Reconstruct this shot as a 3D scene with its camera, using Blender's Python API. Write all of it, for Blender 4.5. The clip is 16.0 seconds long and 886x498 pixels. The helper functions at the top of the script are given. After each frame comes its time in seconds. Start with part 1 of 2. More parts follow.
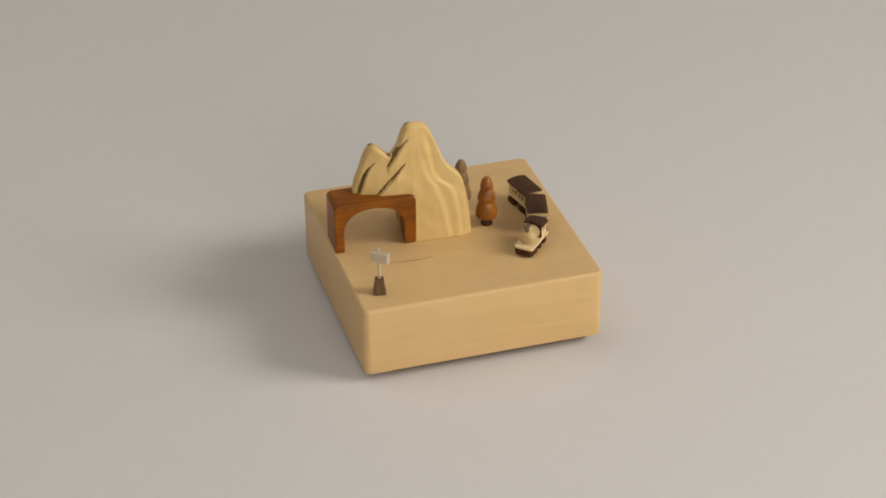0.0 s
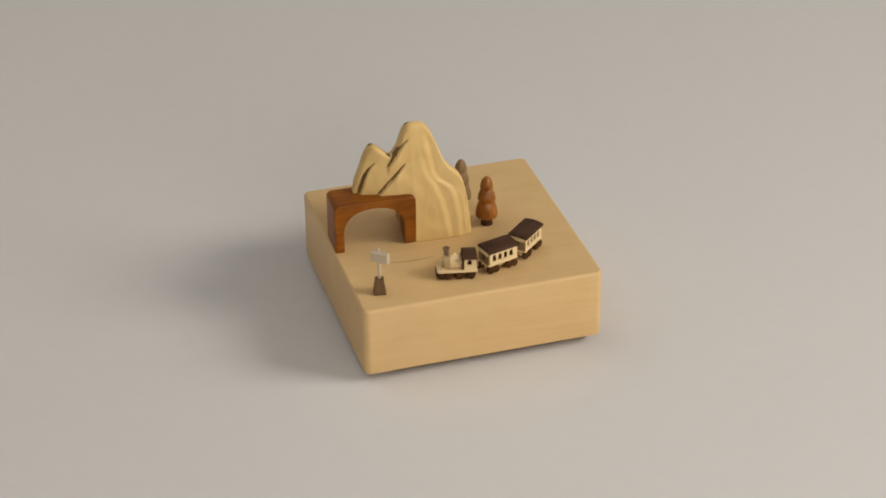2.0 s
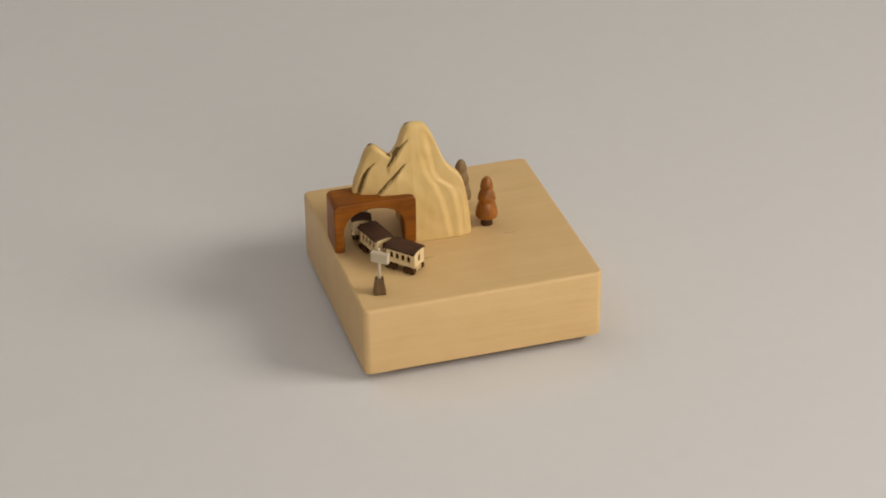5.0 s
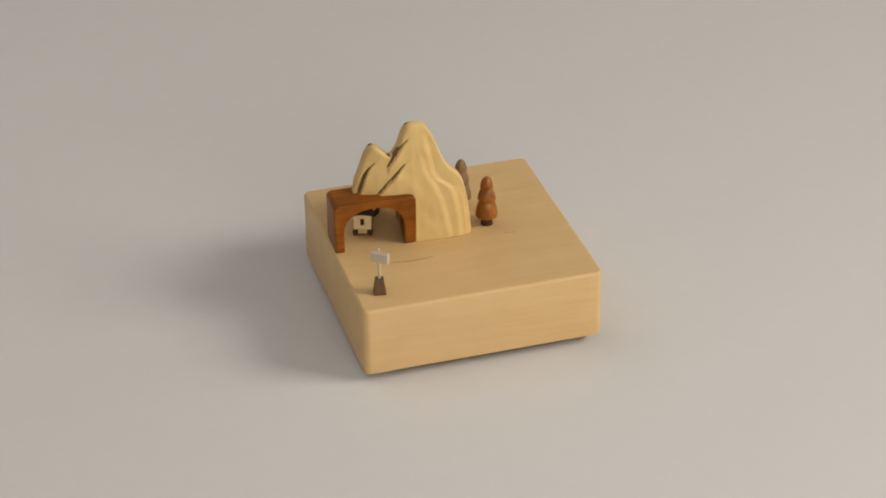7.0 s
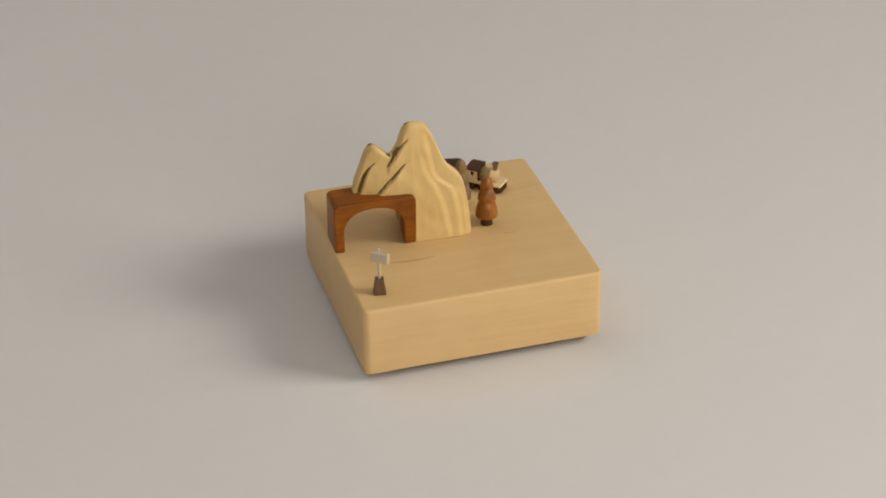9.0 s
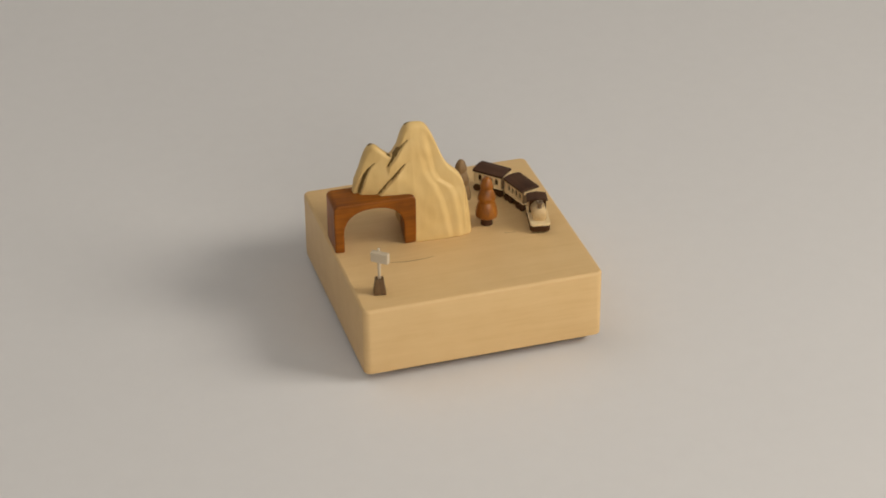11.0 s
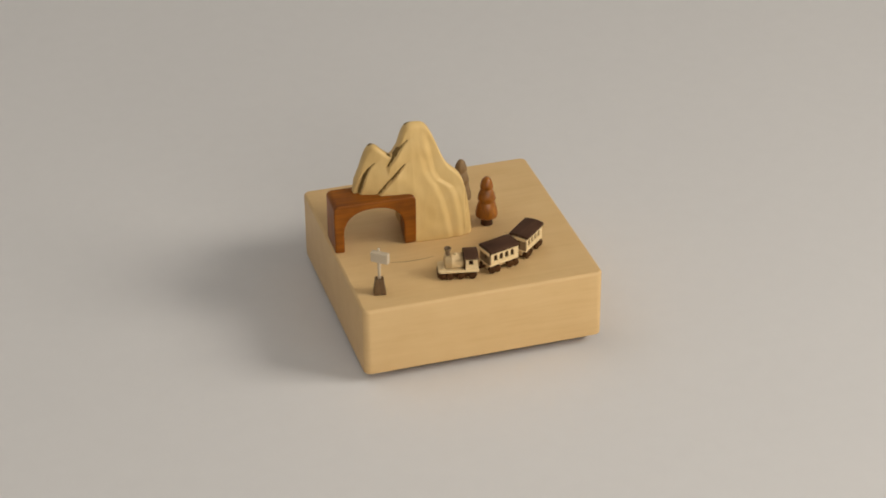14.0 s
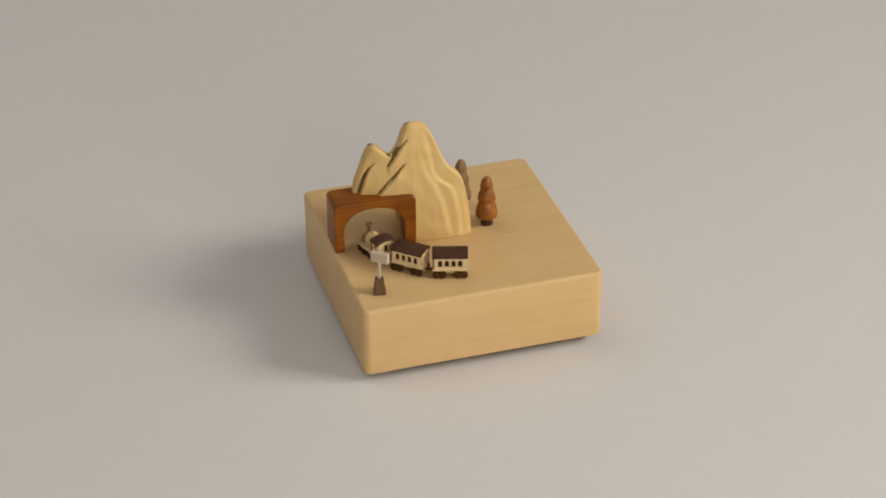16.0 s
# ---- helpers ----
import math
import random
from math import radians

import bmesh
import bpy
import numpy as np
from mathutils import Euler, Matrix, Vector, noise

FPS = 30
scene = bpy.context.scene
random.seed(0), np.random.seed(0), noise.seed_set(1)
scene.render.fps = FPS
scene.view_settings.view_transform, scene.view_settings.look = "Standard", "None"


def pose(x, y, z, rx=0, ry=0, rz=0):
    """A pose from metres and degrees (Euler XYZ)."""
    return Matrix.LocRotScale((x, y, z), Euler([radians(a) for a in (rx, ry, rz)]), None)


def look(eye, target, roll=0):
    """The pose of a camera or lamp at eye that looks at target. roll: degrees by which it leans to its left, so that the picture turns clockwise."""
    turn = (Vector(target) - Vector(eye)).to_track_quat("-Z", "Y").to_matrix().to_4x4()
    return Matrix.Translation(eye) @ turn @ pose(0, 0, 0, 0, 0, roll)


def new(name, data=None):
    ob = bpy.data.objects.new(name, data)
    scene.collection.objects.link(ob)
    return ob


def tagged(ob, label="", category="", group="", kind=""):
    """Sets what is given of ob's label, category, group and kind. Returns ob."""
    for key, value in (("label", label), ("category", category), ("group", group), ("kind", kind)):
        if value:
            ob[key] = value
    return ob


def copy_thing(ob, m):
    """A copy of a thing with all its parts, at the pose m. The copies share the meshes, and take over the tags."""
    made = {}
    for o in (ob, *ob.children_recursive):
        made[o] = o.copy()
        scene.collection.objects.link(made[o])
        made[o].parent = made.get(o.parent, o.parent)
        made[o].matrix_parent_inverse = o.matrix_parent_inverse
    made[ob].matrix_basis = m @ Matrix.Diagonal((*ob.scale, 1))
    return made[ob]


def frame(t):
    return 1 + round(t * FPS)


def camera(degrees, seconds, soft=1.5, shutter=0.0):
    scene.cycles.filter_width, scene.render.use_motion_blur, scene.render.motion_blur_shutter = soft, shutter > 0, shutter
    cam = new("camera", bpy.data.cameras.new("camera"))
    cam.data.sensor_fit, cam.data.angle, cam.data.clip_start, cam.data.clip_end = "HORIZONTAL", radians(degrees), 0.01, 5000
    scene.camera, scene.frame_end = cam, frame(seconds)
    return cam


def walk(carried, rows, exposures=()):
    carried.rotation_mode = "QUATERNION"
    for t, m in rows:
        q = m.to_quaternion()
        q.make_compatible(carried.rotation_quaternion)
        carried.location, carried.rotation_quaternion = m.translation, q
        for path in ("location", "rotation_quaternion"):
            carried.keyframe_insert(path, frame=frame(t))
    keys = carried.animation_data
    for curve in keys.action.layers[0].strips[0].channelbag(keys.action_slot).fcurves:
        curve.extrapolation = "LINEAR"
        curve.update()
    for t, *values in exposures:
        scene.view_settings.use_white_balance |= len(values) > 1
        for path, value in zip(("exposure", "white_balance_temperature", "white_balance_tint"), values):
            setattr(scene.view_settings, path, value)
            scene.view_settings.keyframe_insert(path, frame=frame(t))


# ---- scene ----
MM = 0.001
SECONDS = 16.0
cam = camera(22.176, SECONDS, soft=1.8)
GAP = 0.0046             # the box stands this far above the table on its plinth
TOP = GAP + 0.03473      # height of the box's upper face
EYE, AIM = (-0.26712, -0.89319, 0.59469 + GAP), (-0.00015, 0.00744, 0.02 + GAP)
VIEW = look(EYE, AIM, -0.579)
walk(cam, [(0.0, VIEW), (SECONDS, VIEW)], [(0.0, -0.17), (SECONDS, -0.17)])

# ---- light: a studio with one big softbox to the right and two added fill lamps ----
world = bpy.data.worlds.new("studio_air")
scene.world = world
world.use_nodes = True
world.node_tree.nodes["Background"].inputs[0].default_value = (1.0, 0.98, 0.95, 1)
world.node_tree.nodes["Background"].inputs[1].default_value = 0.2


def area_lamp(name, eye, aim, width, height, power, colour):
    data = bpy.data.lights.new(name, "AREA")
    data.shape, data.size, data.size_y = "RECTANGLE", width, height
    data.energy, data.color = power, colour
    ob = new(name, data)
    ob.matrix_world = look(eye, aim)
    return ob


area_lamp("softbox_lamp", (1.30, -0.76, 1.05), (-0.65, -0.40, 0.03), 0.85, 0.75, 24.8, (1.0, 0.96, 0.90))
# unseen fills, added to brighten front faces and the floor at back left
area_lamp("front_fill_lamp", (0.1, -1.65, 0.60), (0, 0, 0.03), 1.1, 0.7, 9.0, (1.0, 0.985, 0.97))
area_lamp("overhead_fill_lamp", (-1.0, 0.85, 1.9), (-0.95, 0.7, 0), 1.5, 1.5, 9.0, (1.0, 0.99, 0.99))


# ---- materials ----
def shader(name):
    mat = bpy.data.materials.new(name)
    mat.use_nodes = True
    tree = mat.node_tree
    return mat, tree, tree.nodes["Principled BSDF"]


def node(tree, kind, **values):
    n = tree.nodes.new(kind)
    for key, value in values.items():
        n.inputs[key].default_value = value
    return n


def ramp(tree, source, stops):
    n = tree.nodes.new("ShaderNodeValToRGB")
    while len(n.color_ramp.elements) < len(stops):
        n.color_ramp.elements.new(0.5)
    for e, (place, colour) in zip(n.color_ramp.elements, stops):
        e.position, e.color = place, (*colour, 1)
    tree.links.new(source, n.inputs[0])
    return n


def wood(name, pale, mid, dark, stretch=(60, 700, 700), rough=0.45, bump=0.15, coat=0.0, blotch=60.0, knot=0.35, gleam=0.35):
    """Wood with fine fibres along x, broad growth bands and cloudy patches."""
    mat, tree, bsdf = shader(name)
    link = tree.links.new
    coords = tree.nodes.new("ShaderNodeTexCoord")
    info = tree.nodes.new("ShaderNodeObjectInfo")
    shift = node(tree, "ShaderNodeVectorMath")
    shift.operation = "ADD"
    link(coords.outputs["Object"], shift.inputs[0])
    link(info.outputs["Random"], shift.inputs[1])
    place = node(tree, "ShaderNodeMapping", Scale=stretch)
    link(shift.outputs[0], place.inputs["Vector"])
    fibre = node(tree, "ShaderNodeTexNoise", Scale=1.0, Detail=6.0, Roughness=0.65, Distortion=0.4)
    link(place.outputs[0], fibre.inputs["Vector"])
    bands_place = node(tree, "ShaderNodeMapping", Scale=(stretch[0] * 0.12, stretch[1] * 0.12, stretch[2] * 0.12))
    link(shift.outputs[0], bands_place.inputs["Vector"])
    bands = node(tree, "ShaderNodeTexNoise", Scale=1.0, Detail=3.0, Roughness=0.5, Distortion=1.2)
    link(bands_place.outputs[0], bands.inputs["Vector"])
    cloud = node(tree, "ShaderNodeTexNoise", Scale=blotch, Detail=2.0)
    link(shift.outputs[0], cloud.inputs["Vector"])
    mixed = node(tree, "ShaderNodeMix")
    mixed.inputs[0].default_value = 0.5
    link(fibre.outputs["Fac"], mixed.inputs[2])
    link(bands.outputs["Fac"], mixed.inputs[3])
    mixed2 = node(tree, "ShaderNodeMix")
    mixed2.inputs[0].default_value = knot
    link(mixed.outputs[0], mixed2.inputs[2])
    link(cloud.outputs["Fac"], mixed2.inputs[3])
    colour = ramp(tree, mixed2.outputs[0], [(0.30, dark), (0.5, mid), (0.70, pale)])
    link(colour.outputs[0], bsdf.inputs["Base Color"])
    gloss = node(tree, "ShaderNodeMapRange", **{"To Min": rough - 0.08, "To Max": rough + 0.12})
    link(fibre.outputs["Fac"], gloss.inputs["Value"])
    link(gloss.outputs[0], bsdf.inputs["Roughness"])
    relief = node(tree, "ShaderNodeBump", Strength=bump, Distance=0.0003)
    link(fibre.outputs["Fac"], relief.inputs["Height"])
    link(relief.outputs[0], bsdf.inputs["Normal"])
    bsdf.inputs["Coat Weight"].default_value = coat
    bsdf.inputs["Coat Roughness"].default_value = 0.25
    bsdf.inputs["Specular IOR Level"].default_value = gleam
    return mat


def matte(name, low, high, scale=40.0, rough=0.9, bump=0.05, distance=0.0004):
    mat, tree, bsdf = shader(name)
    link = tree.links.new
    coords = tree.nodes.new("ShaderNodeTexCoord")
    broad = node(tree, "ShaderNodeTexNoise", Scale=scale * 0.1, Detail=3.0)
    fine = node(tree, "ShaderNodeTexNoise", Scale=scale * 12, Detail=4.0)
    link(coords.outputs["Object"], broad.inputs["Vector"])
    link(coords.outputs["Object"], fine.inputs["Vector"])
    mixed = node(tree, "ShaderNodeMix")
    mixed.inputs[0].default_value = 0.3
    link(broad.outputs["Fac"], mixed.inputs[2])
    link(fine.outputs["Fac"], mixed.inputs[3])
    colour = ramp(tree, mixed.outputs[0], [(0.3, low), (0.7, high)])
    link(colour.outputs[0], bsdf.inputs["Base Color"])
    bsdf.inputs["Roughness"].default_value = rough
    bsdf.inputs["Specular IOR Level"].default_value = 0.25
    relief = node(tree, "ShaderNodeBump", Strength=bump, Distance=distance)
    link(fine.outputs["Fac"], relief.inputs["Height"])
    link(relief.outputs[0], bsdf.inputs["Normal"])
    return mat


MAPLE = wood("maple_wood", (0.712, 0.478, 0.220), (0.674, 0.442, 0.196), (0.620, 0.391, 0.162), rough=0.42, knot=0.3)
PINE = wood("pale_pine_wood", (0.725, 0.500, 0.205), (0.675, 0.450, 0.168), (0.585, 0.362, 0.12), stretch=(300, 300, 60), rough=0.5, bump=0.2)
ARCH_WOOD = wood("reddish_stained_wood", (0.40, 0.130, 0.010), (0.225, 0.066, 0.005), (0.06, 0.015, 0.002), stretch=(40, 520, 520), rough=0.44, coat=0.04, bump=0.12, gleam=0.18)
TREE_WOOD = wood("orange_brown_turned_wood", (0.47, 0.172, 0.016), (0.285, 0.092, 0.008), (0.08, 0.023, 0.003), stretch=(800, 800, 120), rough=0.32, coat=0.15, bump=0.1)
PALE_TREE = wood("greyish_pale_wood", (0.36, 0.22, 0.095), (0.26, 0.155, 0.065), (0.14, 0.08, 0.033), stretch=(700, 700, 120), rough=0.5, bump=0.2)
TRUNK_WOOD = wood("dark_trunk_wood", (0.075, 0.026, 0.010), (0.05, 0.017, 0.007), (0.03, 0.010, 0.004), stretch=(700, 700, 150), rough=0.45)
CREAM = wood("cream_painted_wood", (0.82, 0.64, 0.37), (0.76, 0.57, 0.30), (0.60, 0.42, 0.20), stretch=(150, 900, 900), rough=0.5, bump=0.1)
WALNUT = wood("walnut_roof_wood", (0.108, 0.054, 0.030), (0.070, 0.034, 0.019), (0.030, 0.014, 0.008), stretch=(150, 1200, 1200), rough=0.55, gleam=0.1)
UMBER = wood("dark_umber_wood", (0.115, 0.050, 0.014), (0.072, 0.029, 0.008), (0.025, 0.010, 0.003), stretch=(200, 900, 900), rough=0.55, gleam=0.15)
STAND_WOOD = wood("brown_stand_wood", (0.22, 0.125, 0.045), (0.125, 0.066, 0.024), (0.04, 0.020, 0.007), stretch=(900, 900, 200), rough=0.5)
BOILER = wood("tan_wood", (0.66, 0.47, 0.24), (0.58, 0.40, 0.19), (0.44, 0.28, 0.12), stretch=(150, 900, 900), rough=0.5, bump=0.1)
CHIMNEY = wood("grey_brown_wood", (0.30, 0.20, 0.11), (0.22, 0.14, 0.07), (0.13, 0.08, 0.04), stretch=(900, 900, 300), rough=0.5)
WHITE = matte("off_white_paint", (0.50, 0.395, 0.265), (0.60, 0.48, 0.33), 300.0, 0.5, 0.05)
LINE_BROWN = matte("dark_brown_line", (0.15, 0.088, 0.028), (0.22, 0.13, 0.042), 400.0, 0.85, 0.2)
SCRATCH = matte("scratch_in_wood", (0.22, 0.13, 0.055), (0.36, 0.22, 0.10), 500.0, 0.8, 0.1)
PAPER = matte("warm_grey_backdrop_paper", (0.655, 0.622, 0.585), (0.69, 0.657, 0.62), 8.0, 0.75, 0.04)
PLASTER = matte("grey_studio_paint", (0.50, 0.50, 0.49), (0.54, 0.54, 0.53), 6.0, 0.9, 0.05)


# ---- mesh helpers ----
def thing(name, at, label, category, group=""):
    ob = new(name)
    ob.empty_display_size = 0.01
    ob.matrix_world = at
    return tagged(ob, label, category, group)


def mesh_of(name, bm, material, smooth=False):
    bmesh.ops.recalc_face_normals(bm, faces=bm.faces)
    for f in bm.faces:
        f.smooth = smooth
    me = bpy.data.meshes.new(name)
    bm.to_mesh(me)
    bm.free()
    for m in material if isinstance(material, (list, tuple)) else [material]:
        me.materials.append(m)
    return me


def part(name, bm, material, parent, label="", smooth=False, at=None):
    ob = new(name, mesh_of(name, bm, material, smooth))
    ob.parent = parent
    if at is not None:
        ob.matrix_basis = at
    return tagged(ob, label)


def box(bm, x0, x1, y0, y1, z0, z1, bevel=0.0):
    made = bmesh.ops.create_cube(bm, size=1.0)["verts"]
    for v in made:
        v.co = Vector((x0 + (v.co.x + 0.5) * (x1 - x0), y0 + (v.co.y + 0.5) * (y1 - y0), z0 + (v.co.z + 0.5) * (z1 - z0)))
    if bevel:
        edges = list({e for v in made for e in v.link_edges})
        bmesh.ops.bevel(bm, geom=edges, offset=bevel, segments=2, affect="EDGES", profile=0.5)
    return bm


def rings(bm, loops, cap=True):
    """Skin a list of closed loops of equal length."""
    rows = [[bm.verts.new(co) for co in loop] for loop in loops]
    for a, b in zip(rows, rows[1:]):
        n = len(a)
        for i in range(n):
            bm.faces.new((a[i], a[(i + 1) % n], b[(i + 1) % n], b[i]))
    if cap:
        bm.faces.new(rows[0])
        bm.faces.new(rows[-1])
    return rows


def lathe(bm, profile, n=28, centre=(0, 0), wobble=0.0):
    loops = []
    for r, z in profile:
        loops.append([(centre[0] + r * (1 + wobble * noise.noise((k * 0.7, z * 400, 3))) * math.cos(k * math.tau / n),
                       centre[1] + r * (1 + wobble * noise.noise((k * 0.7, z * 400, 3))) * math.sin(k * math.tau / n), z) for k in range(n)])
    return rings(bm, loops)


def rounded_square(half, radius, z, inset=0.0, seg=8, shift=0.0):
    h, r = half - inset, max(radius - inset, 0.0003)
    loop = []
    for cx, cy, a0 in ((1, 1, 0), (-1, 1, 90), (-1, -1, 180), (1, -1, 270)):
        for k in range(seg + 1):
            a = radians(a0 + 90 * k / seg)
            loop.append((shift + cx * (h - r) + r * math.cos(a), cy * (h - r) + r * math.sin(a), z))
    return loop


def panel(bm, width, height, thick, holes, at):
    """An upright panel from (0, 0) to (width, height) in its plane, thick along its normal, pierced by rectangular holes."""
    us = sorted({0.0, width, *(h[0] for h in holes), *(h[1] for h in holes)})
    vs = sorted({0.0, height, *(h[2] for h in holes), *(h[3] for h in holes)})
    inside = lambda i, j: 0 <= i < len(us) - 1 and 0 <= j < len(vs) - 1 and not any(
        h[0] - 1e-7 <= us[i] and us[i + 1] <= h[1] + 1e-7 and h[2] - 1e-7 <= vs[j] and vs[j + 1] <= h[3] + 1e-7 for h in holes)
    grid = {}

    def vert(i, j, k):
        if (i, j, k) not in grid:
            grid[i, j, k] = bm.verts.new(at @ Vector((us[i], k * thick, vs[j])))
        return grid[i, j, k]
    for i in range(len(us) - 1):
        for j in range(len(vs) - 1):
            if not inside(i, j):
                continue
            for k in (0, 1):
                bm.faces.new([vert(*c, k) for c in ((i, j), (i + 1, j), (i + 1, j + 1), (i, j + 1))])
            for (a, b), (di, dj) in ((((i, j), (i + 1, j)), (0, -1)), (((i + 1, j), (i + 1, j + 1)), (1, 0)),
                                     (((i, j + 1), (i + 1, j + 1)), (0, 1)), (((i, j), (i, j + 1)), (-1, 0))):
                if not inside(i + di, j + dj):
                    bm.faces.new((vert(*a, 0), vert(*b, 0), vert(*b, 1), vert(*a, 1)))
    return bm


def lerp_table(table, x):
    if x <= table[0][0]:
        return table[0][1]
    for (x0, y0), (x1, y1) in zip(table, table[1:]):
        if x <= x1:
            return y0 + (y1 - y0) * (x - x0) / (x1 - x0)
    return table[-1][1]


def smooth_step(a, b, x):
    s = min(max((x - a) / (b - a), 0.0), 1.0)
    return s * s * (3 - 2 * s)


# ---- the studio ----
def studio():
    bm = bmesh.new()
    bmesh.ops.create_grid(bm, x_segments=4, y_segments=4, size=1.8)
    floor = new("floor", mesh_of("floor", bm, PAPER))
    tagged(floor, "seamless warm grey paper sweep under the music box", "backdrop", kind="structure")
    for name, x0, x1, y0, y1 in (("wall_north", -1.9, 1.9, 1.8, 1.9), ("wall_south", -1.9, 1.9, -1.9, -1.8),
                                 ("wall_east", 1.8, 1.9, -1.8, 1.8), ("wall_west", -1.9, -1.8, -1.8, 1.8)):
        wall = new(name, mesh_of(name, box(bmesh.new(), x0, x1, y0, y1, 0, 2.3), PLASTER))
        tagged(wall, "plain grey painted studio wall", "wall", kind="structure")
    ceiling = new("ceiling", mesh_of("ceiling", box(bmesh.new(), -1.9, 1.9, -1.9, 1.9, 2.304, 2.4), PLASTER))
    tagged(ceiling, "plain grey painted studio ceiling", "ceiling", kind="structure")


studio()


# ---- the music box ----
def music_box():
    half, corner, edge = 0.0580, 0.0034, 0.0014
    ob = thing("music_box", pose(0, 0, 0), "square pale maple music box with rounded corners", "music box")
    aside = 0.0005
    loops = [rounded_square(half, corner, GAP + 0.0008 * (1 - math.cos(radians(22.5 * k))), 0.0008 * (1 - math.sin(radians(22.5 * k))), shift=aside) for k in range(5)]
    for k in range(6):
        a = radians(90 * k / 5)
        loops.append(rounded_square(half, corner, TOP - edge + edge * math.sin(a), edge * (1 - math.cos(a)), shift=aside))
    bm = bmesh.new()
    rings(bm, loops)
    body = part("body", bm, MAPLE, ob, "pale maple block with eased edges", smooth=True)
    for f in body.data.polygons:
        f.use_smooth = abs(f.normal.z) < 0.999
    bm = bmesh.new()
    # its dark colour and right shift paint in the shadow under the box
    rings(bm, [rounded_square(0.0520, 0.006, z, inset, shift=0.0050) for z, inset in ((0.0, 0.0006), (0.0006, 0.0), (GAP, 0.0))])
    part("base", bm, UMBER, ob, "wooden plinth darkened to deepen the shadow under the box")
    # fine curved scratches before the mountain
    bm = bmesh.new()
    ends = [[bm.verts.new((x * MM, (y + w) * MM, TOP + 0.00004)) for w in (-0.11, 0.11)] for x, y in ((25.4, -10.2), (27.0, -10.5), (29.0, -10.8), (30.9, -10.7))]
    for (a, b), (c, d) in zip(ends, ends[1:]):
        bm.faces.new((a, c, d, b))
    part("scratch", bm, SCRATCH, ob, "short faint scratch in the wood")
    bm = bmesh.new()
    n = 24
    left, right = [], []
    for k in range(n + 1):
        s = k / n
        x, y = -34.3 + 22.0 * s, -19.8 - 0.6 * s - 5.6 * s * (1 - s)
        w = 0.28 * math.sin(math.pi * min(max(s, 0.03), 0.97)) ** 0.6
        left.append(bm.verts.new((x * MM, (y - w) * MM, TOP + 0.00004)))
        right.append(bm.verts.new((x * MM, (y + w) * MM, TOP + 0.00004)))
    for k in range(n):
        bm.faces.new((left[k], left[k + 1], right[k + 1], right[k]))
    part("scratch", bm, SCRATCH, ob, "thin dark curved scratch in the wood")
    return ob


music_box()


# ---- the tunnel arch ----
def tunnel_arch():
    """A stained block with a rounded top and an arched passage; x across, y depth, z up from its feet."""
    w, h, d, r = 39.8, 25.4, 17.2, 2.6
    x0, x1, spring, crown = 4.7, 33.8, 9.0, 21.6
    outer = [(0, 0), (0, h - r)] + [(r - r * math.cos(radians(a)), h - r + r * math.sin(radians(a))) for a in range(15, 91, 15)]
    outer += [(w - r + r * math.sin(radians(a)), h - r + r * math.cos(radians(a))) for a in range(0, 91, 15)] + [(w, 0)]
    cx, rx = (x0 + x1) / 2, (x1 - x0) / 2
    inner = [(x1, 0)] + [(cx + rx * abs(math.cos(radians(a))) ** 0.85 * (1 if a < 90 else -1), spring + (crown - spring) * math.sin(radians(a)) ** 0.85) for a in range(0, 181, 9)] + [(x0, 0)]
    ob = thing("toy_tunnel", pose(-56.8 * MM, -4.9 * MM, TOP, 0, 0, -1.5),
               "reddish brown stained wooden toy tunnel beside the mountain", "toy tunnel")
    outline = outer + inner
    e = 0.8
    bm = bmesh.new()
    front = [bm.verts.new((x * MM, 0, z * MM)) for x, z in outline]
    face = bm.faces.new(front)
    made = bmesh.ops.extrude_face_region(bm, geom=[face])["geom"]
    for v in made:
        if isinstance(v, bmesh.types.BMVert):
            v.co.y += d * MM
            if cx * MM < v.co.x < (x1 + 0.1) * MM and v.co.z < (crown + 0.1) * MM:    # the passage widens to the back
                v.co.x += 2.2 * MM * (v.co.x / MM - cx) / rx
    bmesh.ops.recalc_face_normals(bm, faces=bm.faces)
    sharp = [ed for ed in bm.edges if ed.calc_face_angle(0) > 0.9]
    bmesh.ops.bevel(bm, geom=sharp, offset=e * MM, segments=3, affect="EDGES", profile=0.5)
    part("arch_block", bm, ARCH_WOOD, ob)
    return ob


tunnel_arch()


# ---- the mountain ----
CREST = [(-46, 20), (-44.6, 27), (-41.8, 34.5), (-39.3, 41.4), (-37.4, 45.8), (-36.0, 48.4), (-34.6, 49.2), (-32.6, 48.8), (-30.0, 46.2), (-27.6, 44.4), (-25.6, 43.8), (-23.4, 46.8),
         (-21.3, 52.2), (-19.8, 57.0), (-18.2, 59.0), (-15.6, 59.6), (-11.0, 59.2), (-8.4, 56.9), (-5.3, 49.8), (-2.8, 43.0), (-1.4, 39.3), (0.2, 37.0), (3.0, 34.8), (5.4, 32.2), (7.2, 28.6), (8.5, 24), (9.5, 18), (10.2, 10), (10.8, 4), (11.2, 0.3)]
FOOT = [(-47, 4.0), (-41, 1.6), (-33, -1.8), (-25, -4.3), (-20.2, -5.2), (-17.4, -5.8), (-8, -6.5), (2, -7.0), (7, -7.0), (9.6, -6.0), (10.4, -5.0), (11.2, -3.4)]
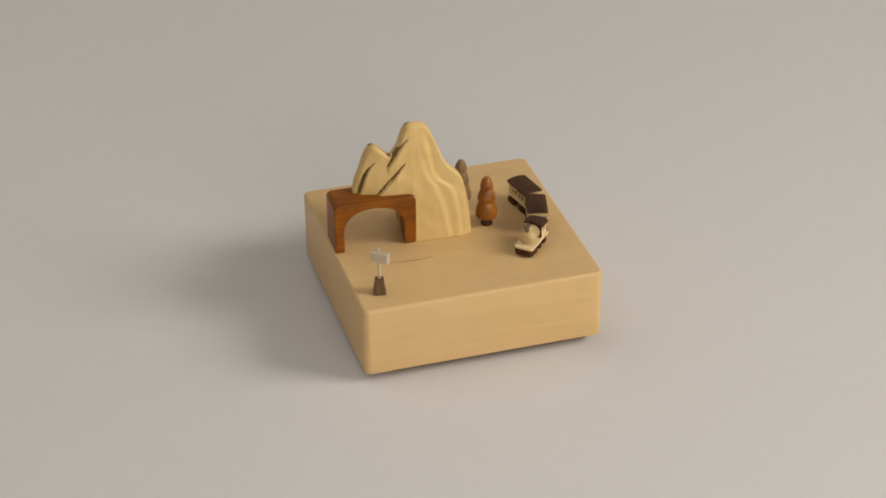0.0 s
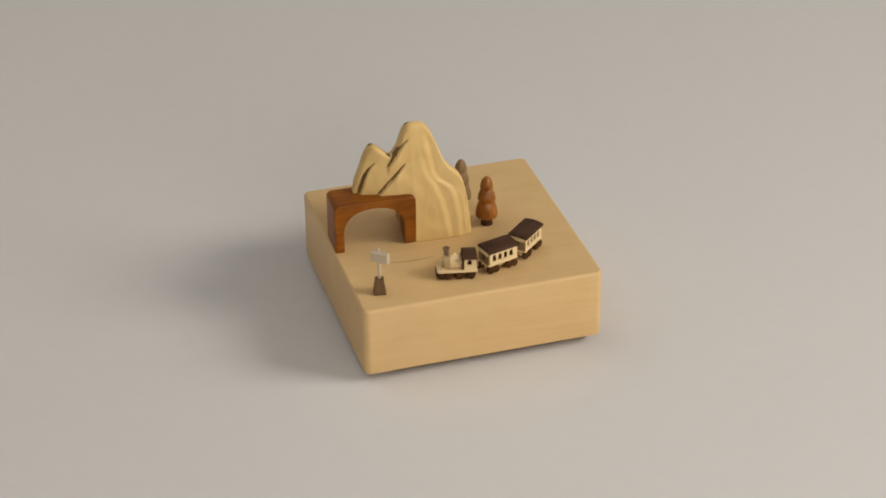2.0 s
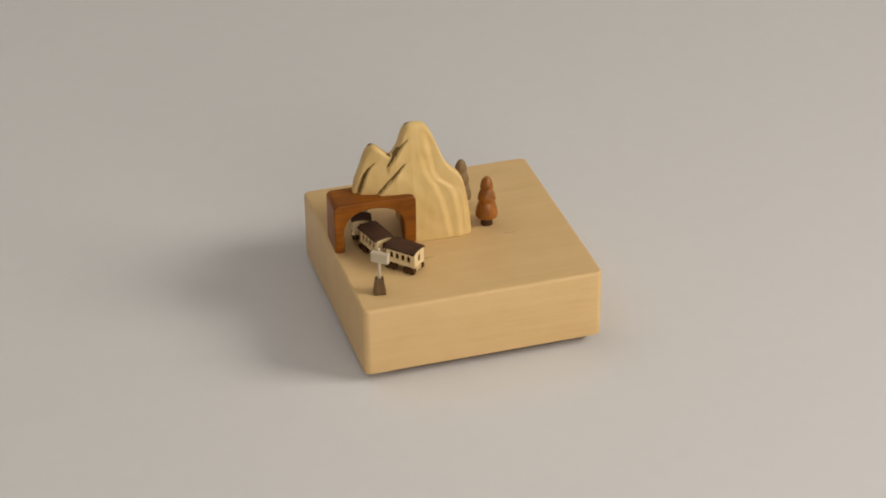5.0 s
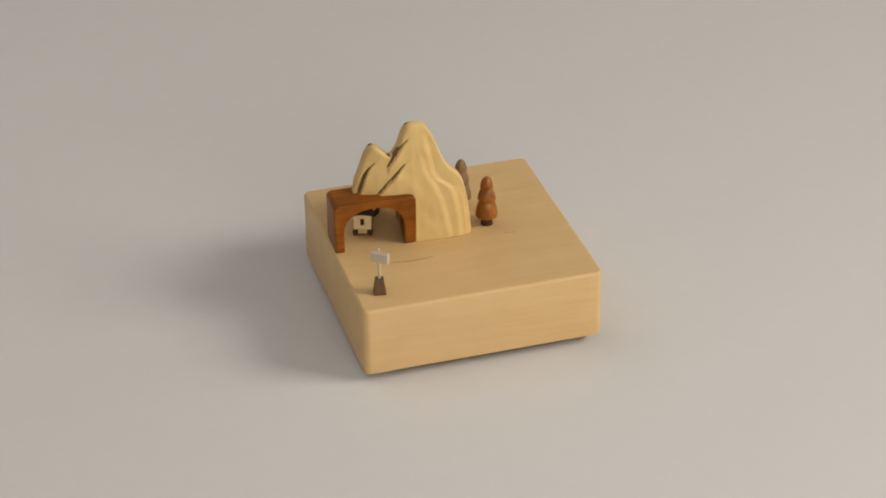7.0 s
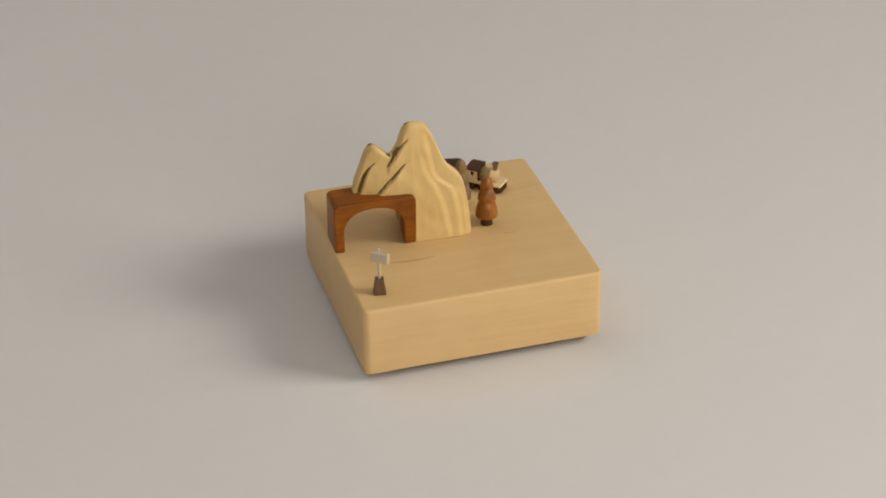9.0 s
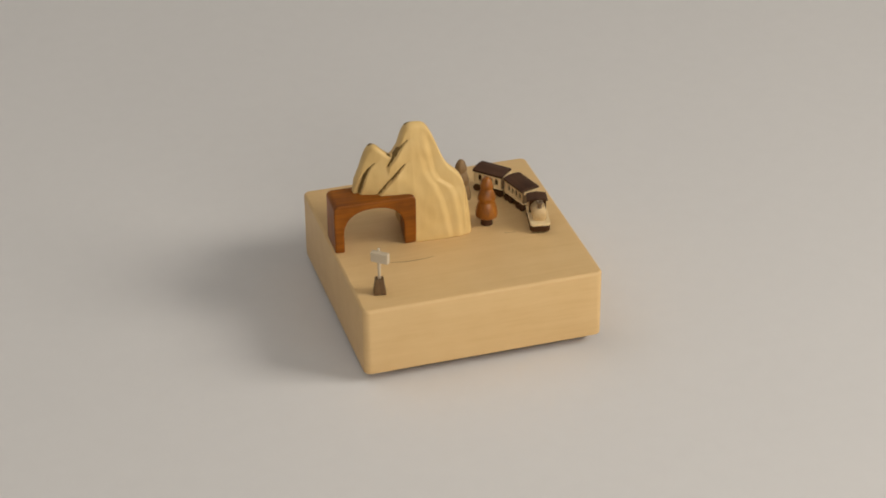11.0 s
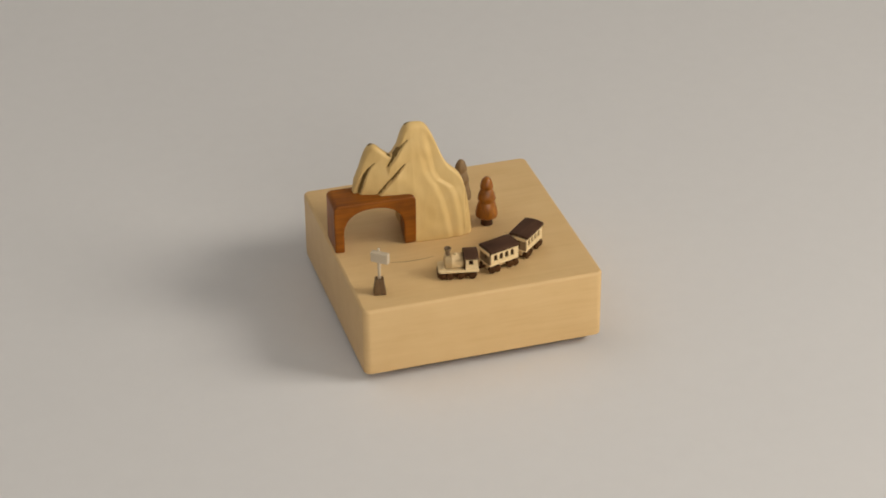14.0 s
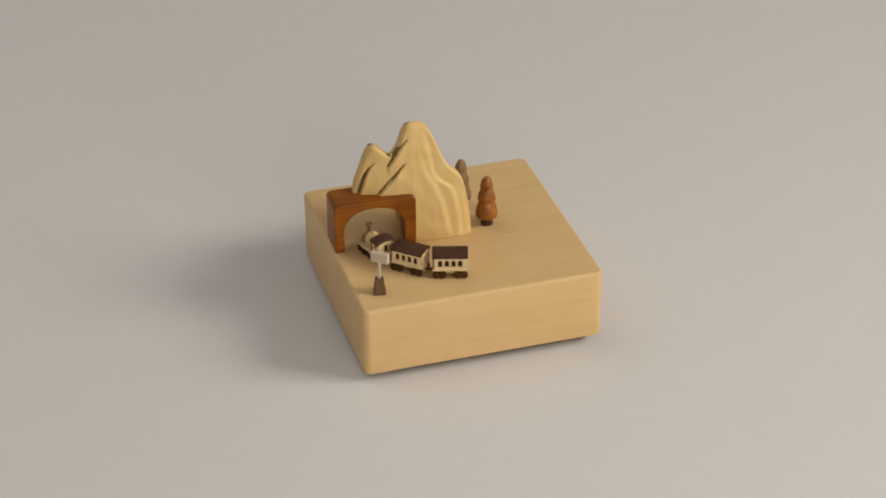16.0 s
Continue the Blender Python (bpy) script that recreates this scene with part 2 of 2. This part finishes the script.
# carved steps: (height, x) up each line
STEPS = [[(24, -42.2), (28, -41.0), (34, -39.0), (38, -36.8), (40.6, -34.2), (41.6, -32.2)],
         [(24, -34.6), (28, -31.4), (34.5, -25.6), (40.9, -20.2), (41.7, -18.4)],
         [(39, -28.4), (41, -27.0), (45.5, -24.0), (50, -20.6), (52, -18.4), (53, -15.8)]]
# ridges down the sunny flank, behind which the wood falls back
FLUTES = [([(-1, -1.2), (12, -3.2), (21, -5.2), (28, -7.9), (31, -10.0), (36, -12.2), (41, -13.1), (48, -15.0)], 0.62), ([(-1, 4.6), (14, 3.0), (22, 1.6), (26, -0.2), (28, -2.6), (30.5, -6.2), (35, -8.6), (42, -9.8), (56, -12.2)], 0.85), ([(-1, 9.0), (10, 7.6), (20, 5.6), (28, 2.0)], 0.4)]


def crest_at(x):
    """The skyline's height, rounded off a little."""
    return sum(w * lerp_table(CREST, x + dx) for dx, w in ((-1.4, 0.15), (-0.7, 0.2), (0, 0.3), (0.7, 0.2), (1.4, 0.15)))


def mountain_front(x, h):
    y = lerp_table(FOOT, x) + 8.5 * (max(h, 0) / 60) ** 1.4
    dark = 0
    for number, line in enumerate(STEPS, 1):
        h0, h1 = line[0][0], line[-1][0]
        if h < h0 - 5 or h > h1 + 1.2:
            continue
        dx = x - lerp_table(line, h)
        fade = smooth_step(h0 - 5, h0 + 4, h) * (1 - smooth_step(h1 - 9, h1 + 1.2, h))
        y -= 1.8 * fade * smooth_step(-0.5, 0.5, dx) * math.exp(-max(dx, 0) / 7.0)
        y += 1.0 * fade * math.exp(-((dx + 0.6) / 0.7) ** 2)
        # faces along each carved step take a dark brown colour
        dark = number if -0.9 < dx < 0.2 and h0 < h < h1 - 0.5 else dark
    for line, amount in FLUTES:
        dx = x - lerp_table(line, h)
        top = 1 - smooth_step(line[-1][0] - 8, line[-1][0], h)
        y += amount * top * smooth_step(-0.4, 2.8, dx) * math.exp(-max(dx - 2.6, 0) / 9.0)
        y -= 0.16 * amount * top * math.exp(-((dx + 0.6) / 1.5) ** 2)
    y += 0.25 * noise.noise((x * 0.16, h * 0.16, 2.0))
    return y, dark


def mountain_loft(bm, xs, base, back):
    loops, marks = [], []
    n = 64
    for x in xs:
        crest = max(crest_at(x), base(x) + 0.4)
        b = base(x)
        tall = crest - b
        r = min(2.6, tall * 0.45)
        loop, mark = [], []
        # 5 and 6: thin dark brown rims behind the two peaks
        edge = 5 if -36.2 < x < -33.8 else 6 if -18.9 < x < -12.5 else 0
        y_top = mountain_front(x, crest)[0]
        deep = max(back(x), y_top + 2 * r + 0.8)
        heights = [b + (25.42 - b) * k / 46 if crest > 25.9 else b + tall * 0.5 * k / 46 for k in range(46)]
        split = 25.42 if crest > 25.9 else b + tall * 0.5
        heights += [split + (crest - split) * (1 - (1 - k / n) ** 1.12) for k in range(n + 1)]
        for h in heights:
            y, dark = mountain_front(x, h)
            if h > crest - r:
                y += r * (1 - math.sqrt(max(1 - ((h - crest + r) / r) ** 2, 0)))
            loop.append((x * MM, y * MM, h * MM))
            # 4: dark patch in the saddle stands for a ridge behind it
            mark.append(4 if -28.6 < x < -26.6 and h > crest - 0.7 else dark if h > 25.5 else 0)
        for k in range(18):
            s = (k + 0.5) / 18
            h = b + tall * (1 - s)
            y = deep - (deep - (y_top + 2 * r + 0.4)) * (1 - s) ** 1.3
            if h > crest - r:
                y -= r * (1 - math.sqrt(max(1 - ((h - crest + r) / r) ** 2, 0)))
            y += 0.5 * noise.noise((x * 0.12, h * 0.12, 9.0))
            loop.append((x * MM, y * MM, h * MM))
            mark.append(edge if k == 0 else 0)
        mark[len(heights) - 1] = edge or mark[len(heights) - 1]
        loop.append((x * MM, deep * MM, b * MM))
        mark.append(0)
        loops.append(loop)
        marks.append(mark)
    rows = rings(bm, loops)
    return rows, marks


def mountain():
    ob = thing("toy_mountain", pose(0, 0, TOP), "pale yellow carved wooden toy mountain with two peaks", "toy mountain")
    line_of = {}
    bm = bmesh.new()
    xs = [-44.6 + (-20.02 + 44.6) * k / 100 for k in range(101)] + [-20.0, -19.95] + [-19.8 + (11.15 + 19.8) * k / 110 for k in range(111)]
    depth = [(-46, 9.0), (-38, 13), (-30, 19), (-17, 22), (0, 22), (8, 17), (12, 5)]
    rows, marks = mountain_loft(bm, xs, lambda x: 25.42 if x < -20.01 else 0.0, lambda x: lerp_table(depth, x))
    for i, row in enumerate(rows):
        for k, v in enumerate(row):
            line_of[v] = marks[i][k]
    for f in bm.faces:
        kinds = {line_of[v] for v in f.verts}
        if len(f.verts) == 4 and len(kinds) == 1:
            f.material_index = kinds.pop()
    bmesh.ops.recalc_face_normals(bm, faces=bm.faces)
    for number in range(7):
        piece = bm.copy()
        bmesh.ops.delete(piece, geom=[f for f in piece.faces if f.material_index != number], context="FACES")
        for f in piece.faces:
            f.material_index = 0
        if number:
            part("dark_line", piece, LINE_BROWN, ob, "dark brown line on the carved rock", smooth=True)
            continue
        body = part("rock", piece, PINE, ob, smooth=True)
        for f in body.data.polygons:
            f.use_smooth = len(f.vertices) == 4
    bm.free()
    # hidden block, added to keep light off the deck inside the tunnel
    part("tunnel_vault", box(bmesh.new(), -36.0 * MM, -19.0 * MM, 12.6 * MM, 25.0 * MM, 19.5 * MM, 25.5 * MM, 0.8 * MM), PINE, ob, "unseen block added to shade the tunnel's far end")
    return ob


mountain()


# ---- trees ----
def tree(at, crown_wood, trunk_wood, label, s=1.0):
    ob = thing("toy_tree", at, label, "toy tree", "toy trees beside the mountain")
    bm = bmesh.new()
    lathe(bm, [(2.9 * MM, 0), (3.0 * MM, 0.3 * MM), (2.5 * MM, 3.5 * MM), (2.6 * MM, 4.6 * MM)], 20)
    part("trunk", bm, trunk_wood, ob, "short dark turned trunk", smooth=True)
    bm = bmesh.new()
    profile = [(2.4, 4.3), (4.3, 4.3), (5.2, 4.7), (5.45, 5.4), (5.2, 7.6), (4.6, 10.2), (3.9, 12.4), (3.35, 13.3), (3.9, 13.6), (4.35, 14.1),
               (4.1, 15.8), (3.5, 17.8), (2.85, 19.3), (2.5, 19.7), (3.0, 20.0), (3.25, 20.6), (2.85, 22.6), (2.15, 24.5), (1.3, 25.5), (0.5, 25.9)]
    lathe(bm, [(r * MM * s, z * MM) for r, z in profile], 32, wobble=0.09)
    part("crown", bm, crown_wood, ob, smooth=True)
    return ob


tree(pose(20.0 * MM, 0.8 * MM, TOP), TREE_WOOD, TRUNK_WOOD, "glossy orange-brown turned wooden toy tree with three tiers")
tree(pose(13.2 * MM, 20.6 * MM, TOP, 0, 0, 70), PALE_TREE, TRUNK_WOOD, "greyish pale wooden toy tree behind the mountain", 0.92)


# ---- the crossing sign ----
def sign():
    ob = thing("railway_sign", pose(-45.8 * MM, -43.4 * MM, TOP), "small white railway sign on a brown tapered wooden stand", "sign")
    bm = bmesh.new()
    bmesh.ops.create_cone(bm, cap_ends=True, segments=4, radius1=4.2 * MM, radius2=2.7 * MM, depth=7.8 * MM,
                          matrix=pose(0, 0, 3.9 * MM, 0, 0, 45 - 12))
    bmesh.ops.bevel(bm, geom=bm.edges[:], offset=0.45 * MM, segments=2, affect="EDGES", profile=0.5)
    part("stand", bm, STAND_WOOD, ob, "brown tapered wooden block")
    bm = bmesh.new()
    lathe(bm, [(0.85 * MM, 7.4 * MM), (0.75 * MM, 12 * MM), (0.75 * MM, 23.4 * MM), (0.5 * MM, 23.9 * MM)], 14)
    part("post", bm, WHITE, ob, "thin off-white round post", smooth=True)
    bm = box(bmesh.new(), -3.0 * MM, 5.7 * MM, -3.0 * MM, -0.2 * MM, 17.6 * MM, 22.8 * MM, 0.5 * MM)
    part("board", bm, WHITE, ob, "thick off-white board", at=pose(0, 0, 0, 0, 0, -40))
    return ob


sign()


# ---- the train: x points forward, y to its left, z up from the rail-less deck ----
def wheel_mesh(radius, thick):
    bm = bmesh.new()
    n = 18
    loops = [[(r * math.cos(k * math.tau / n), y, r * math.sin(k * math.tau / n)) for k in range(n)]
             for r, y in ((radius * 0.25, -thick * 0.75), (radius * 0.3, -thick * 0.5), (radius * 0.9, -thick * 0.5), (radius, -thick * 0.35), (radius, thick * 0.5))]
    rings(bm, loops)
    return mesh_of("wheel", bm, UMBER)


WHEEL = wheel_mesh(1.75 * MM, 1.3 * MM)


def wheel(parent, x, side):
    ob = new("wheel", WHEEL)
    ob.parent = parent
    ob.matrix_basis = pose(x * MM, side * 3.9 * MM, 1.75 * MM, 0, 0, 0 if side < 0 else 180)
    return ob


def scaled(holes):
    return [tuple(v * MM for v in h) for h in holes]


def curved_roof(bm, x0, x1, half, low, high, drop):
    """A shallow vaulted roof with thick edges."""
    n = 10
    loops = []
    for x in (x0, x0 + 0.25, x1 - 0.25, x1):
        pinch = 0.25 if x in (x0, x1) else 0.0
        loop = []
        for k in range(n + 1):
            s = -1 + 2 * k / n
            loop.append((x * MM, s * (half - pinch) * MM, (high - drop * s * s - pinch) * MM))
        for k in range(n + 1):
            s = 1 - 2 * k / n
            loop.append((x * MM, s * (half - pinch) * MM, (low - drop * s * s + pinch) * MM))
        loops.append(loop)
    rings(bm, loops)
    return bm


def nosed_slab(bm, x0, x1, half, z0, z1, radius, ease=0.25):
    """A flat board whose two front corners are rounded."""
    def loop(z, inset):
        h, r = half - inset, radius - inset
        ends = [(x0 + inset, h), (x0 + inset, -h)]
        for sign, sweep in ((-1, range(-90, 1, 15)), (1, range(0, 91, 15))):
            ends += [(x1 - inset - r + r * math.cos(radians(a)), sign * (h - r) + r * math.sin(radians(a))) for a in sweep]
        return [(x * MM, y * MM, z * MM) for x, y in ends]
    rings(bm, [loop(z0, ease), loop(z0 + ease, 0), loop(z1 - ease, 0), loop(z1, ease)])
    return bm


def locomotive():
    ob = thing("steam_locomotive", pose(0, 0, TOP), "cream wooden toy locomotive with dark wheels and walnut cab roof", "toy locomotive")
    part("chassis", box(bmesh.new(), -8.2 * MM, 6.5 * MM, -2.9 * MM, 2.9 * MM, 0.5 * MM, 3.8 * MM, 0.3 * MM), UMBER, ob, "dark brown wooden underframe")
    part("buffer_beam", nosed_slab(bmesh.new(), 6.6, 10.2, 4.8, 0.5, 3.8, 2.4, 0.6), UMBER, ob, "dark brown rounded front block")
    part("running_board", nosed_slab(bmesh.new(), -9.0, 10.0, 4.9, 3.85, 5.1, 1.6), CREAM, ob, "pale running board")
    bm = bmesh.new()
    lathe(bm, [(3.0 * MM, 0), (3.6 * MM, 0.5 * MM), (3.6 * MM, 2.8 * MM), (3.75 * MM, 2.9 * MM), (3.75 * MM, 3.5 * MM), (3.6 * MM, 3.6 * MM), (3.6 * MM, 9.0 * MM)], 24)
    bmesh.ops.transform(bm, matrix=pose(6.7 * MM, 0, 7.8 * MM, 0, -90, 0), verts=bm.verts)
    boiler = part("boiler", bm, BOILER, ob, "tan round boiler", smooth=True)
    bm = bmesh.new()
    lathe(bm, [(2.2 * MM, -0.3 * MM), (2.5 * MM, -0.1 * MM), (2.5 * MM, 0.3 * MM)], 20)
    bmesh.ops.transform(bm, matrix=pose(6.7 * MM, 0, 7.8 * MM, 0, -90, 0), verts=bm.verts)
    part("smokebox_door", bm, BOILER, boiler, "round tan door on the boiler's end", smooth=True)
    bm = bmesh.new()
    lathe(bm, [(1.15 * MM, 10.0 * MM), (1.0 * MM, 12.0 * MM), (1.25 * MM, 13.4 * MM), (1.7 * MM, 14.5 * MM), (1.7 * MM, 15.0 * MM), (1.2 * MM, 15.0 * MM), (1.1 * MM, 14.0 * MM)], 18, centre=(5.2 * MM, 0))
    part("chimney", bm, CHIMNEY, ob, "grey-brown flared chimney", smooth=True)
    bm = bmesh.new()
    lathe(bm, [(1.0 * MM, 10.9 * MM), (1.0 * MM, 11.5 * MM), (0.7 * MM, 11.9 * MM), (0.2 * MM, 12.1 * MM)], 14, centre=(1.6 * MM, 0))
    part("steam_dome", bm, CREAM, ob, "small pale dome", smooth=True)
    window = [(1.7, 3.7, 2.4, 4.6), (2.0, 3.4, 2.4, 5.0)]
    for y, turn in ((-4.1, 0), (4.1, 180)):
        at = pose((-8.4 if turn == 0 else -2.6) * MM, y * MM, 5.0 * MM, 0, 0, turn)
        part("cab_side", panel(bmesh.new(), 5.8 * MM, 6.6 * MM, 0.9 * MM, scaled(window), at), CREAM, ob)
    part("cab_front", panel(bmesh.new(), 8.2 * MM, 6.4 * MM, 0.9 * MM, scaled([]), pose(-1.9 * MM, -4.1 * MM, 5.0 * MM, 0, 0, 90)), UMBER, ob, "dark cab front")
    part("cab_back", panel(bmesh.new(), 6.3 * MM, 6.6 * MM, 0.9 * MM, scaled([(2.2, 4.1, 0.8, 4.8)]), pose(-7.45 * MM, -3.15 * MM, 5.0 * MM, 0, 0, 90)), CREAM, ob)
    # added dark block in place of the cab's unlit inside
    part("cab_core", box(bmesh.new(), -7.2 * MM, -2.9 * MM, -2.6 * MM, 2.6 * MM, 5.12 * MM, 11.0 * MM), UMBER, ob, "dark block standing for shade inside the cab")
    part("cab_roof", curved_roof(bmesh.new(), -8.8, -2.0, 4.9, 11.6, 12.6, 0.9), WALNUT, ob, "dark walnut cab roof")
    for x in (-6.0, -0.6, 4.6):
        for side in (-1, 1):
            wheel(ob, x, side)
    return ob


def carriage():
    ob = thing("passenger_carriage", pose(0, 0, TOP), "cream wooden toy carriage with four windows and dark walnut roof", "toy carriage", "carriages of the toy train")
    part("underframe", box(bmesh.new(), -8.0 * MM, 8.0 * MM, -2.2 * MM, 2.2 * MM, 1.5 * MM, 3.9 * MM, 0.3 * MM), BOILER, ob, "tan centre beam under the floor")
    part("floor_board", box(bmesh.new(), -8.2 * MM, 8.2 * MM, -4.4 * MM, 4.4 * MM, 3.95 * MM, 4.8 * MM, 0.25 * MM), CREAM, ob)
    for x in (-5.0, 5.0):
        bogie = part("bogie", box(bmesh.new(), (x - 2.7) * MM, (x + 2.7) * MM, -3.1 * MM, 3.1 * MM, 0.9 * MM, 2.9 * MM, 0.4 * MM), UMBER, ob, "dark brown wheel block")
        for side in (-1, 1):
            for dx in (-1.5, 1.5):
                wheel(bogie, x + dx, side)
    holes = []
    for k in range(4):    # round-headed windows
        u = 2.65 + 3.1 * k
        holes += [(u - half, u + half, 1.7, top) for half, top in ((1.0, 4.4), (0.85, 4.8), (0.5, 5.1))]
    for y, turn in ((-4.1, 0), (4.1, 180)):
        at = pose((-7.3 if turn == 0 else 7.3) * MM, y * MM, 4.45 * MM, 0, 0, turn)
        part("side_wall", panel(bmesh.new(), 14.6 * MM, 7.15 * MM, 0.8 * MM, scaled(holes), at), CREAM, ob)
    # the front wall's brown carries the shade between the carriages
    for x, finish, note in ((-7.31, CREAM, ""), (8.11, CHIMNEY, "front end wall with its shade put in as brown")):
        part("end_wall", panel(bmesh.new(), 8.2 * MM, 7.25 * MM, 0.8 * MM, scaled([(3.15, 5.05, 1.6, 5.4)]), pose(x * MM, -4.1 * MM, 4.45 * MM, 0, 0, 90)), finish, ob, note)
    # added filler, coloured dark so the window holes look unlit
    part("partition", box(bmesh.new(), -6.3 * MM, 6.3 * MM, -2.7 * MM, 2.7 * MM, 4.52 * MM, 10.8 * MM), UMBER, ob, "dark block standing for shade behind the windows")
    part("roof", curved_roof(bmesh.new(), -8.3, 8.3, 5.0, 11.8, 12.9, 0.8), WALNUT, ob, "dark walnut roof with overhanging eaves")
    part("lintel", box(bmesh.new(), 8.12 * MM, 8.6 * MM, -4.0 * MM, 4.0 * MM, 9.7 * MM, 11.2 * MM, 0.15 * MM), CREAM, ob, "pale strip under the front of the roof")
    part("coupling", box(bmesh.new(), 7.9 * MM, 11.4 * MM, -0.6 * MM, 0.6 * MM, 2.4 * MM, 3.2 * MM), UMBER, ob)
    return ob


HUB = (1.8 * MM, 2.2 * MM)
RAIL = 41.7 * MM
RATE = 29.93            # degrees a second, clockwise from above
START = -42.2
loco = locomotive()
car_a = carriage()
car_b = copy_thing(car_a, pose(0, 0, TOP))
TRAIN = [(loco, START, RAIL + 1.1 * MM), (car_a, -14.3, RAIL), (car_b, 12.2, RAIL)]


def motions():
    for ob, first, reach in TRAIN:
        rows = []
        for k in range(81):
            t = SECONDS * k / 80
            a = first - RATE * t
            rows.append((t, pose(HUB[0] + reach * math.cos(radians(a)), HUB[1] + reach * math.sin(radians(a)), TOP, 0, 0, a - 90)))
        walk(ob, rows)


motions()
